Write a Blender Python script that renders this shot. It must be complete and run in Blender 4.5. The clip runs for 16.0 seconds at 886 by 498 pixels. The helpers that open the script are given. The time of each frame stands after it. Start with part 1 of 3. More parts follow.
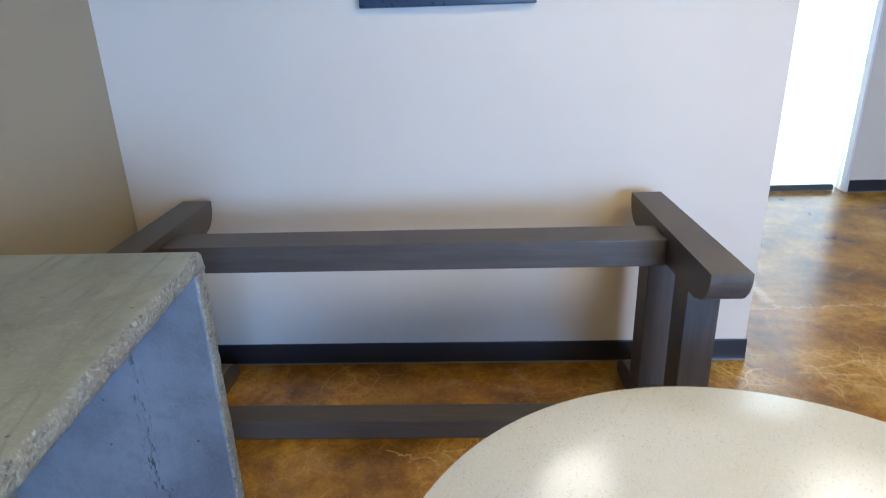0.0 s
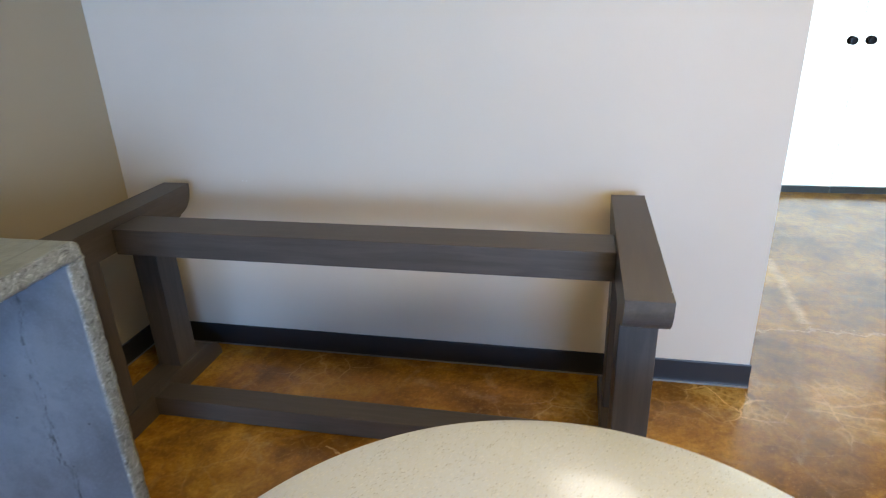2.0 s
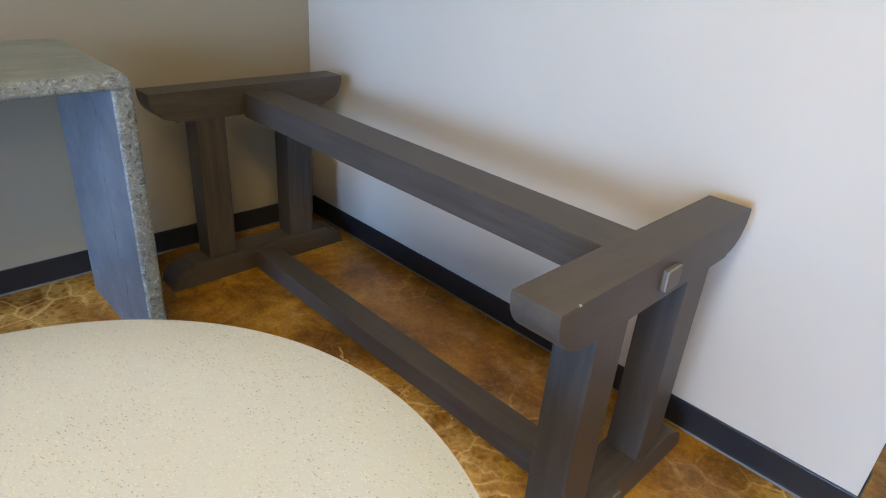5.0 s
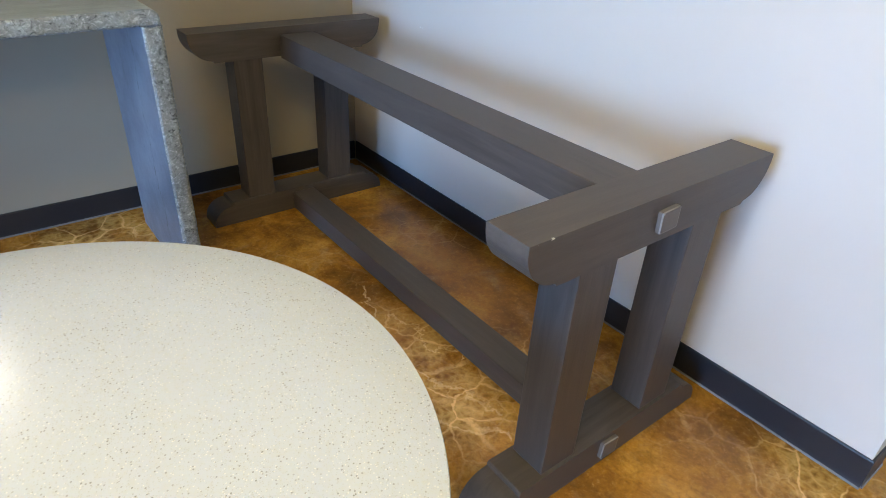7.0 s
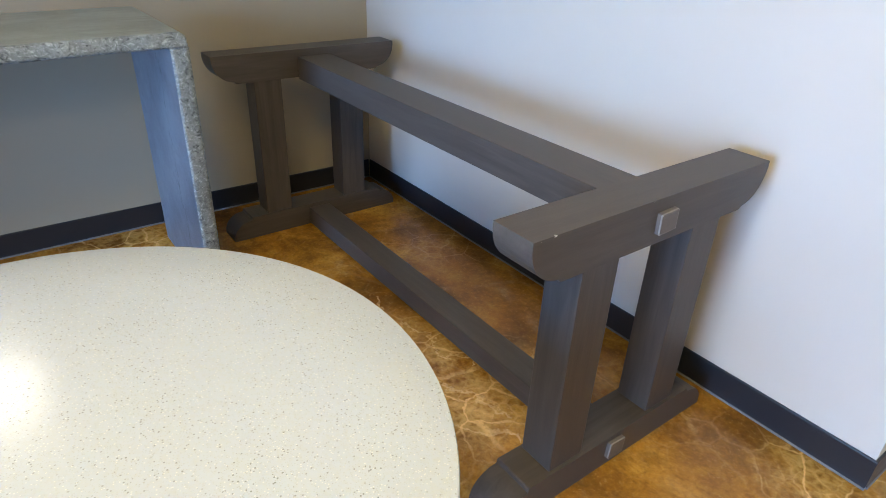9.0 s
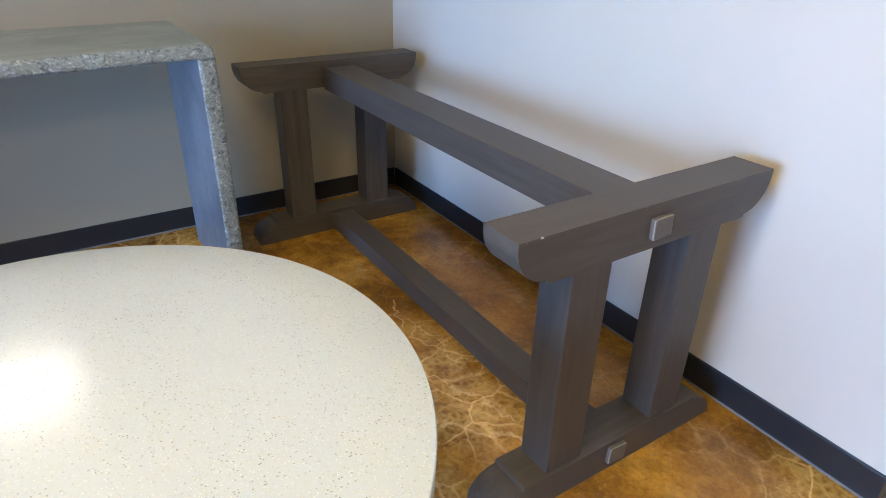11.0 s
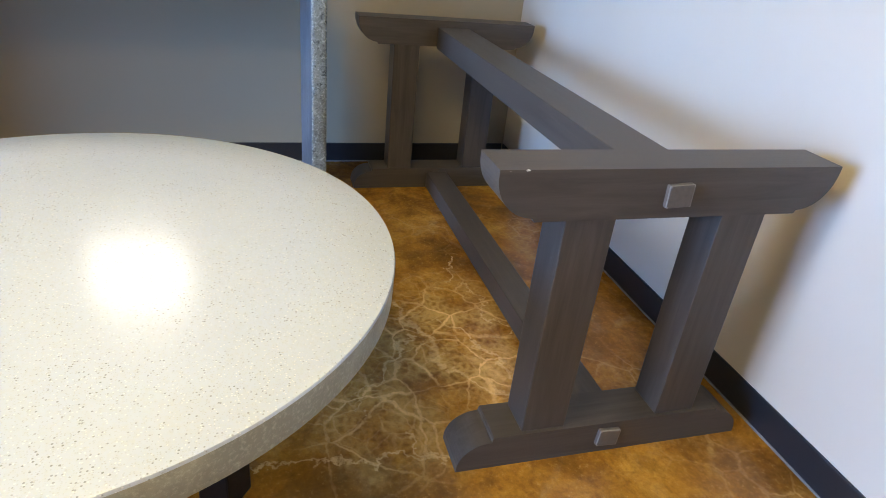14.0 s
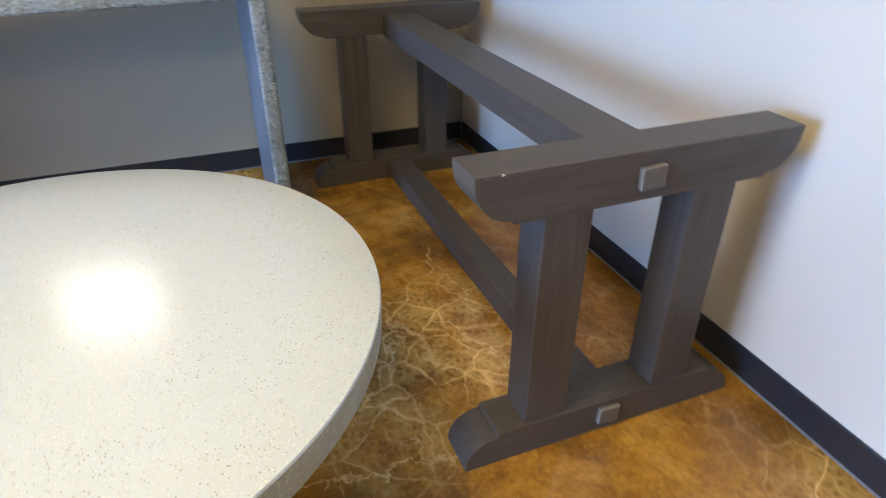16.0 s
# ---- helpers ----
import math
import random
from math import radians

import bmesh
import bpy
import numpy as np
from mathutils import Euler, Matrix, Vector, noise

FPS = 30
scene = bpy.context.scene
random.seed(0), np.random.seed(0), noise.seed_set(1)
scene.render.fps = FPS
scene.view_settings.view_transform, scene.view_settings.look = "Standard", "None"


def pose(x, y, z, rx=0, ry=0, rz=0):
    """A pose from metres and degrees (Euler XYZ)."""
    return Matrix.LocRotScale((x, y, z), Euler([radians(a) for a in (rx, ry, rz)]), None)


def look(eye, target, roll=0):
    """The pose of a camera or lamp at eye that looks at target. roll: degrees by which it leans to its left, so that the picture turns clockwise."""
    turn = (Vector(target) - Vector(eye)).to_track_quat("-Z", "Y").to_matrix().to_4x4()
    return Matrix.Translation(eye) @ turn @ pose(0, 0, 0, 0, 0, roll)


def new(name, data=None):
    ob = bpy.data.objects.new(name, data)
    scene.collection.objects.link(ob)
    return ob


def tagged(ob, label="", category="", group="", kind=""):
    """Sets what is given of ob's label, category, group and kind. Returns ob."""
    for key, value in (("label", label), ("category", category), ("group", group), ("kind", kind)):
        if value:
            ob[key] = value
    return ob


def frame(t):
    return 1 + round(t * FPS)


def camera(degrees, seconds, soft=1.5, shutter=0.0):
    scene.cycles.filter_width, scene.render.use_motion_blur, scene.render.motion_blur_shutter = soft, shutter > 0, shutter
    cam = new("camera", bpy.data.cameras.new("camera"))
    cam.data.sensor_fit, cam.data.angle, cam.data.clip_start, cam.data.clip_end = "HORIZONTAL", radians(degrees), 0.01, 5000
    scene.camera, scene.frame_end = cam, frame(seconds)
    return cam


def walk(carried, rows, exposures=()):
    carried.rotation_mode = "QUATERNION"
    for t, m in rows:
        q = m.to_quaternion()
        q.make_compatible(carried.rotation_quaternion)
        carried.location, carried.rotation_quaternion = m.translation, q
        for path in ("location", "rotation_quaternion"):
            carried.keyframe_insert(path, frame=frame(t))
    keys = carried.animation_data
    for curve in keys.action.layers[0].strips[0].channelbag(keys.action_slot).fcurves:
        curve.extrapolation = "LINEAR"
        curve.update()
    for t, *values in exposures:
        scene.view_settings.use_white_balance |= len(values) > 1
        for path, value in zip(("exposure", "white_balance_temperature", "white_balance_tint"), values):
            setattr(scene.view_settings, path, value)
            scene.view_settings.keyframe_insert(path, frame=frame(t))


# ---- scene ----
cam = camera(71.4, 16.0, soft=0.8, shutter=0.4)
PATH = [
    (0, (1.289, -2.157, 1.298), (1.216, -0.287, 0.593), -1.8),
    (0.5, (1.392, -2.134, 1.299), (1.246, -0.315, 0.481), -2.3),
    (1, (1.537, -2.108, 1.301), (1.273, -0.322, 0.441), -1.8),
    (1.5, (1.649, -2.069, 1.297), (1.330, -0.274, 0.475), -4.5),
    (2, (1.756, -1.985, 1.303), (1.347, -0.18, 0.544), -2.2),
    (2.5, (1.881, -1.899, 1.285), (1.519, -0.076, 0.547), -1.8),
    (3, (2.058, -1.887, 1.265), (1.384, -0.164, 0.504), -2.5),
    (3.5, (2.114, -1.816, 1.245), (1.237, -0.199, 0.46), -2.0),
    (4, (2.200, -1.681, 1.223), (1.217, -0.136, 0.417), -0.0),
    (4.2, (2.247, -1.646, 1.223), (1.166, -0.173, 0.41), 1.7),
    (6.3, (2.469, -1.359, 1.153), (1.167, -0.182, 0.193), 5.0),
    (6.5, (2.476, -1.387, 1.151), (1.156, -0.231, 0.191), 5.0),
    (7, (2.509, -1.407, 1.178), (1.175, -0.327, 0.152), 3.3),
    (7.5, (2.524, -1.429, 1.161), (1.203, -0.333, 0.135), 6.0),
    (8, (2.544, -1.422, 1.177), (1.233, -0.371, 0.093), 4.3),
    (8.5, (2.559, -1.43, 1.179), (1.217, -0.381, 0.131), 2.5),
    (9, (2.575, -1.45, 1.172), (1.183, -0.382, 0.213), 2.4),
    (9.2, (2.582, -1.454, 1.184), (1.180, -0.395, 0.229), 2.4),
    (11.3, (2.692, -1.379, 1.174), (1.198, -0.433, 0.241), 1.9),
    (11.5, (2.717, -1.333, 1.151), (1.196, -0.492, 0.162), 7.3),
    (12, (2.771, -1.247, 1.126), (1.178, -0.657, 0.071), 5.9),
    (12.5, (2.827, -1.194, 1.111), (1.151, -0.65, 0.165), 6.0),
    (13, (2.849, -1.174, 1.091), (1.162, -0.588, 0.19), 6.7),
    (13.5, (2.865, -1.18, 1.075), (1.178, -0.605, 0.167), 7.5),
    (14, (2.864, -1.182, 1.07), (1.190, -0.63, 0.126), 6.2),
    (14.5, (2.858, -1.18, 1.073), (1.181, -0.644, 0.124), 6.0),
    (15, (2.852, -1.179, 1.074), (1.176, -0.645, 0.122), 5.7),
    (15.5, (2.840, -1.175, 1.081), (1.171, -0.624, 0.127), 4.9),
    (15.8, (2.826, -1.179, 1.091), (1.164, -0.607, 0.137), 3.0),
    (16, (2.809, -1.191, 1.131), (1.214, -0.559, 0.104), 0.2),
]
EXPOSURES = [(0.0, -0.02, 7800, 13), (1.0, -0.08, 8300, 13), (3.5, -0.12, 9200, 13), (6.5, 0.22, 7600, 11), (9.0, 0.24, 7450, 11), (12.0, 0.26, 7350, 13), (16.0, 0.26, 7350, 13)]
walk(cam, [(t, look(eye, target, roll)) for t, eye, target, roll in PATH], EXPOSURES)

# ---------------------------------------------------------------- light
world = bpy.data.worlds.new("world")
scene.world = world
world.use_nodes = True
wn = world.node_tree.nodes
sky = wn.new("ShaderNodeTexSky")
sky.sky_type, sky.sun_disc, sky.sun_elevation, sky.sun_rotation = "NISHITA", False, radians(40), radians(200)
world.node_tree.links.new(sky.outputs[0], wn["Background"].inputs[0])
wn["Background"].inputs[1].default_value = 0.05


def area_lamp(name, eye, target, w, h, watts, colour):
    d = bpy.data.lights.new(name, "AREA")
    d.shape, d.size, d.size_y, d.energy, d.color = "RECTANGLE", w, h, watts, colour
    ob = new(name, d)
    ob.matrix_world = look(eye, target)
    return ob


# daylight through the shop window, the glass doors and the small west window
area_lamp("shop_window_daylight", (3.4, -6.46, 1.18), (2.2, 0, 1.1), 2.2, 2.1, 470, (0.22, 0.47, 1.0))
# cool fill added from the east; no source is seen there
area_lamp("east_fill", (7.44, -2.6, 1.0), (0, -1.6, 0.4), 2.6, 1.5, 5, (0.62, 0.80, 1.0))
area_lamp("glass_door_daylight", (3.42, 2.36, 1.2), (3.42, 0, 0.6), 1.2, 2.1, 4, (0.78, 0.89, 1.0))
WARM = (1.0, 0.84, 0.46)

# ---------------------------------------------------------------- materials


def material(name):
    m = bpy.data.materials.new(name)
    m.use_nodes = True
    nt = m.node_tree
    return m, nt, nt.nodes["Principled BSDF"]


def node(nt, kind, **inputs):
    n = nt.nodes.new(kind)
    for k, v in inputs.items():
        k = k.replace("_", " ")
        if hasattr(v, "node"):
            nt.links.new(v, n.inputs[k])
        else:
            n.inputs[k].default_value = v
    return n


def ramp(nt, fac, stops):
    n = nt.nodes.new("ShaderNodeValToRGB")
    while len(n.color_ramp.elements) < len(stops):
        n.color_ramp.elements.new(0.5)
    for e, (p, c) in zip(n.color_ramp.elements, stops):
        e.position, e.color = p, (c, c, c, 1) if isinstance(c, (int, float)) else (*c, 1)
    nt.links.new(fac, n.inputs[0])
    return n.outputs[0]


def coords(nt, scale=(1, 1, 1), which="Object"):
    tc = nt.nodes.new("ShaderNodeTexCoord")
    mp = node(nt, "ShaderNodeMapping", Scale=scale)
    nt.links.new(tc.outputs[which], mp.inputs[0])
    return mp.outputs[0]


def noise_tex(nt, vec, scale, detail=4.0, rough=0.55, distort=0.0):
    return node(nt, "ShaderNodeTexNoise", Vector=vec, Scale=scale, Detail=detail, Roughness=rough, Distortion=distort)


def mix(nt, fac, a, b, mode="MIX"):
    n = nt.nodes.new("ShaderNodeMix")
    n.data_type, n.blend_type = "RGBA", mode
    for sock, v in ((n.inputs[0], fac), (n.inputs[6], a), (n.inputs[7], b)):
        if hasattr(v, "node"):
            nt.links.new(v, sock)
        elif isinstance(v, (int, float)):
            sock.default_value = v
        else:
            sock.default_value = (*v, 1)
    return n.outputs[2]


def calc(nt, op, a, b=0.0):
    n = nt.nodes.new("ShaderNodeMath")
    n.operation = op
    for sock, v in zip(n.inputs, (a, b)):
        if hasattr(v, "node"):
            nt.links.new(v, sock)
        else:
            sock.default_value = v
    return n.outputs[0]


def bump(nt, bsdf, height, strength, dist=0.002):
    b = node(nt, "ShaderNodeBump", Height=height, Strength=strength, Distance=dist)
    nt.links.new(b.outputs[0], bsdf.inputs["Normal"])


def put(nt, value, sock):
    if hasattr(value, "node"):
        nt.links.new(value, sock)
    elif isinstance(value, tuple):
        sock.default_value = (*value, 1)
    else:
        sock.default_value = value


def paint(name, colour, rough=0.6):
    m, nt, b = material(name)
    v = coords(nt)
    big = noise_tex(nt, v, 1.3, 3)
    fine = noise_tex(nt, v, 160, 2)
    c = mix(nt, ramp(nt, big.outputs[0], [(0.35, 0.0), (0.7, 1.0)]), colour, tuple(k * 0.95 for k in colour))
    put(nt, c, b.inputs["Base Color"])
    put(nt, rough, b.inputs["Roughness"])
    bump(nt, b, fine.outputs[0], 0.12, 0.0015)
    return m


def plain(name, colour, rough=0.5, metal=0.0, grain=60, wear=0.25):
    m, nt, b = material(name)
    v = coords(nt)
    n = noise_tex(nt, v, grain, 4)
    put(nt, mix(nt, n.outputs[0], tuple(k * (1 - wear) for k in colour), tuple(k * (1 + wear) for k in colour)), b.inputs["Base Color"])
    put(nt, calc(nt, "MULTIPLY_ADD", n.outputs[0], 0.2), b.inputs["Roughness"])
    b.inputs["Roughness"].links[0].from_node.inputs[2].default_value = rough - 0.1
    put(nt, metal, b.inputs["Metallic"])
    bump(nt, b, n.outputs[0], 0.08, 0.001)
    return m


def stained_wood(name, axis):
    """Grey-brown stained timber; the grain runs along axis."""
    m, nt, b = material(name)
    s = [9.0, 9.0, 9.0]
    s[axis] = 0.7
    v = coords(nt, tuple(s))
    g = noise_tex(nt, v, 5.0, 6, 0.62, 0.6)
    fine = noise_tex(nt, v, 26.0, 4, 0.7)
    blot = noise_tex(nt, coords(nt), 3.5, 3)
    c = ramp(nt, g.outputs[0], [(0.2, (0.052, 0.043, 0.039)), (0.5, (0.078, 0.066, 0.060)), (0.8, (0.108, 0.092, 0.083))])
    c = mix(nt, ramp(nt, blot.outputs[0], [(0.45, 0.0), (0.75, 0.55)]), c, (0.082, 0.070, 0.063))
    c = mix(nt, ramp(nt, fine.outputs[0], [(0.55, 0.0), (0.8, 0.22)]), c, (0.032, 0.027, 0.025))
    put(nt, c, b.inputs["Base Color"])
    put(nt, ramp(nt, g.outputs[0], [(0.2, 0.36), (0.8, 0.48)]), b.inputs["Roughness"])
    put(nt, 0.36, b.inputs["Specular IOR Level"])
    bump(nt, b, calc(nt, "ADD", g.outputs[0], fine.outputs[0]), 0.18, 0.0012)
    return m


def stained_floor():
    m, nt, b = material("acid stained concrete")
    v = coords(nt)
    warp = noise_tex(nt, v, 2.2, 5, 0.6)
    vw = nt.nodes.new("ShaderNodeVectorMath")
    vw.operation = "MULTIPLY_ADD"
    nt.links.new(warp.outputs["Color"], vw.inputs[0])
    vw.inputs[1].default_value = (0.22, 0.22, 0.0)
    nt.links.new(v, vw.inputs[2])
    wv = vw.outputs[0]
    warp2 = noise_tex(nt, v, 14.0, 4, 0.6)
    vw2 = nt.nodes.new("ShaderNodeVectorMath")
    vw2.operation = "MULTIPLY_ADD"
    nt.links.new(warp2.outputs["Color"], vw2.inputs[0])
    vw2.inputs[1].default_value = (0.034, 0.034, 0.0)
    nt.links.new(wv, vw2.inputs[2])
    wv = vw2.outputs[0]

    bend = noise_tex(nt, v, 5.5, 3, 0.5)
    jag = noise_tex(nt, v, 38.0, 3, 0.6)
    crack = v
    for src, amount in ((bend, 0.10), (jag, 0.020)):
        step = nt.nodes.new("ShaderNodeVectorMath")
        step.operation = "MULTIPLY_ADD"
        nt.links.new(src.outputs["Color"], step.inputs[0])
        step.inputs[1].default_value = (amount, amount, 0.0)
        nt.links.new(crack, step.inputs[2])
        crack = step.outputs[0]

    def veins(scale, width):
        vo = nt.nodes.new("ShaderNodeTexVoronoi")
        vo.feature = "DISTANCE_TO_EDGE"
        vo.inputs["Scale"].default_value = scale
        nt.links.new(crack, vo.inputs["Vector"])
        return ramp(nt, vo.outputs[0], [(0.0, 1.0), (width * 0.6, 0.8), (width, 0.15), (width * 1.7, 0.0)])

    blot = noise_tex(nt, wv, 2.9, 7, 0.66)
    fine = noise_tex(nt, wv, 22.0, 5, 0.65)
    mask = noise_tex(nt, v, 1.7, 3, 0.5)
    c = ramp(nt, blot.outputs[0], [(0.32, (0.115, 0.050, 0.010)), (0.44, (0.27, 0.120, 0.018)), (0.55, (0.44, 0.205, 0.028)), (0.68, (0.62, 0.335, 0.056))])
    c = mix(nt, ramp(nt, fine.outputs[0], [(0.42, 0.0), (0.72, 0.6)]), c, (0.13, 0.052, 0.014))
    # crackled patches: beside the round table, at the wall's end, in the hall
    patches = 0.0
    for px, py, pr in ((1.5, -0.68, 0.42), (1.76, -0.90, 0.26), (2.3, -0.10, 0.2), (2.75, -0.12, 0.26), (0.2, -1.2, 0.35)):
        dist = nt.nodes.new("ShaderNodeVectorMath")
        dist.operation = "DISTANCE"
        nt.links.new(wv, dist.inputs[0])
        dist.inputs[1].default_value = (px + 0.14, py + 0.14, 0.0)
        patches = calc(nt, "MAXIMUM", patches, ramp(nt, calc(nt, "DIVIDE", dist.outputs["Value"], pr), [(0.35, 1.0), (1.0, 0.0)]))
    area = calc(nt, "MULTIPLY", patches, ramp(nt, mask.outputs[0], [(0.30, 0.35), (0.52, 1.0)]))
    area = calc(nt, "MAXIMUM", area, ramp(nt, mask.outputs[0], [(0.54, 0.02), (0.70, 0.3)]))
    gaps = noise_tex(nt, v, 7.0, 5, 0.65)
    thin = mix(nt, 1.0, veins(7.5, 0.027), mix(nt, 1.0, veins(17.0, 0.042), ramp(nt, blot.outputs[0], [(0.42, 0.12), (0.60, 0.5)]), "MULTIPLY"), "LIGHTEN")
    thin = mix(nt, 1.0, thin, ramp(nt, gaps.outputs[0], [(0.32, 0.12), (0.54, 1.0)]), "MULTIPLY")
    thin = mix(nt, 1.0, thin, area, "MULTIPLY")
    wide = mix(nt, 1.0, veins(2.4, 0.03), ramp(nt, fine.outputs[0], [(0.35, 0.15), (0.6, 1.0)]), "MULTIPLY")
    haze = calc(nt, "MULTIPLY", patches, ramp(nt, gaps.outputs[0], [(0.42, 0.0), (0.62, 0.55)]))
    c = mix(nt, haze, c, (0.66, 0.42, 0.11))
    cv = nt.nodes.new("ShaderNodeVectorMath")
    cv.operation = "MULTIPLY_ADD"
    nt.links.new(warp2.outputs["Color"], cv.inputs[0])
    cv.inputs[1].default_value = (0.03, 0.03, 0.0)
    nt.links.new(v, cv.inputs[2])
    cells = nt.nodes.new("ShaderNodeTexVoronoi")
    cells.feature = "DISTANCE_TO_EDGE"
    cells.inputs["Scale"].default_value = 36.0
    nt.links.new(cv.outputs[0], cells.inputs["Vector"])
    mottle = calc(nt, "MULTIPLY", ramp(nt, cells.outputs[0], [(0.0, 1.0), (0.12, 0.55), (0.3, 0.0)]), ramp(nt, gaps.outputs[0], [(0.40, 0.1), (0.60, 0.6)]))
    c = mix(nt, calc(nt, "MULTIPLY", ramp(nt, cells.outputs[0], [(0.12, 0.0), (0.35, 0.5)]), area), c, (0.15, 0.062, 0.014))
    c = mix(nt, calc(nt, "MULTIPLY", mottle, area), c, (0.60, 0.40, 0.15))
    c = mix(nt, calc(nt, "MULTIPLY", thin, 0.95), c, (0.86, 0.56, 0.24))
    # dark stain and painted-in shade by the round table and under the trestle base
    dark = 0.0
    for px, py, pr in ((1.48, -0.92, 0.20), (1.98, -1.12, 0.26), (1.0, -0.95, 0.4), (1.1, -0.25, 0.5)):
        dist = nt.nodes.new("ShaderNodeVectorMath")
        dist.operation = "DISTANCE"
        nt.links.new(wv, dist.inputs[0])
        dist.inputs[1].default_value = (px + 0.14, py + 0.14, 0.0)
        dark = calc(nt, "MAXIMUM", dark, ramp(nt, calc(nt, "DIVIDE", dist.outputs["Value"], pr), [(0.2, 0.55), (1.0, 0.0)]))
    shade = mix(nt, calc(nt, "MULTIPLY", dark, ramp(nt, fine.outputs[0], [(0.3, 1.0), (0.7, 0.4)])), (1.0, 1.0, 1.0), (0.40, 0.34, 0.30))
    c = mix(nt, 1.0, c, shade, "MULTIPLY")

    def seam(p0, p1, width, wander):
        """A wandering pale line in the floor from p0 to p1."""
        d = Vector((p1[0] - p0[0], p1[1] - p0[1], 0))
        length = d.length
        d.normalize()
        off = nt.nodes.new("ShaderNodeVectorMath")
        off.operation = "SUBTRACT"
        nt.links.new(v, off.inputs[0])
        off.inputs[1].default_value = (p0[0], p0[1], 0)
        res = []
        for axis in (d, Vector((-d.y, d.x, 0))):
            dot = nt.nodes.new("ShaderNodeVectorMath")
            dot.operation = "DOT_PRODUCT"
            nt.links.new(off.outputs[0], dot.inputs[0])
            dot.inputs[1].default_value = axis
            res.append(dot.outputs["Value"])
        jitter = calc(nt, "MULTIPLY", calc(nt, "SUBTRACT", calc(nt, "ADD", gaps.outputs[0], calc(nt, "MULTIPLY", warp2.outputs[0], 0.8)), 0.9), wander)
        across = calc(nt, "ABSOLUTE", calc(nt, "ADD", res[1], jitter))
        line = ramp(nt, calc(nt, "DIVIDE", across, width), [(0.3, 1.0), (1.0, 0.0)])
        inside = calc(nt, "MULTIPLY", calc(nt, "GREATER_THAN", res[0], 0.0), calc(nt, "LESS_THAN", res[0], length))
        return calc(nt, "MULTIPLY", calc(nt, "MULTIPLY", line, inside), ramp(nt, fine.outputs[0], [(0.3, 0.9), (0.6, 0.35)]))

    lines = seam((1.86, -1.36), (1.92, -0.80), 0.006, 0.10)
    for p0, p1, w, k in (((1.27, -0.84), (1.465, -0.765), 0.013, 0.10), ((1.465, -0.765), (1.62, -0.715), 0.016, 0.10), ((1.62, -0.715), (1.80, -0.58), 0.011, 0.12), ((1.02, -0.55), (1.20, -0.595), 0.006, 0.10),
                         ((1.40, -0.70), (1.52, -0.61), 0.007, 0.12), ((1.52, -0.61), (1.72, -0.53), 0.010, 0.12), ((1.20, -0.52), (1.50, -0.505), 0.007, 0.14),
                         ((1.46, -0.79), (1.62, -0.90), 0.010, 0.12), ((1.62, -0.90), (1.74, -1.0), 0.007, 0.14),
                         ((2.74, 1.2), (2.71, 0.5), 0.035, 0.03), ((2.45, 0.43), (3.4, 0.47), 0.012, 0.12), ((1.85, -0.90), (1.95, -0.78), 0.010, 0.2)):
        lines = calc(nt, "MAXIMUM", lines, seam(p0, p1, w, k))
    c = mix(nt, calc(nt, "MULTIPLY", lines, 0.9), c, (0.82, 0.58, 0.29))
    wide = mix(nt, 1.0, wide, ramp(nt, gaps.outputs[0], [(0.42, 0.0), (0.62, 1.0)]), "MULTIPLY")
    c = mix(nt, calc(nt, "MULTIPLY", wide, 0.25), c, (0.60, 0.44, 0.20))
    grit = noise_tex(nt, v, 75.0, 4, 0.75)
    c = mix(nt, ramp(nt, grit.outputs[0], [(0.48, 0.0), (0.70, 0.34)]), c, (0.10, 0.042, 0.012))
    c = mix(nt, ramp(nt, grit.outputs[0], [(0.30, 0.28), (0.44, 0.0)]), c, (0.66, 0.42, 0.14))
    put(nt, c, b.inputs["Base Color"])
    put(nt, ramp(nt, fine.outputs[0], [(0.3, 0.19), (0.75, 0.27)]), b.inputs["Roughness"])
    put(nt, 0.45, b.inputs["Specular IOR Level"])
    bump(nt, b, fine.outputs[0], 0.05, 0.001)
    return m


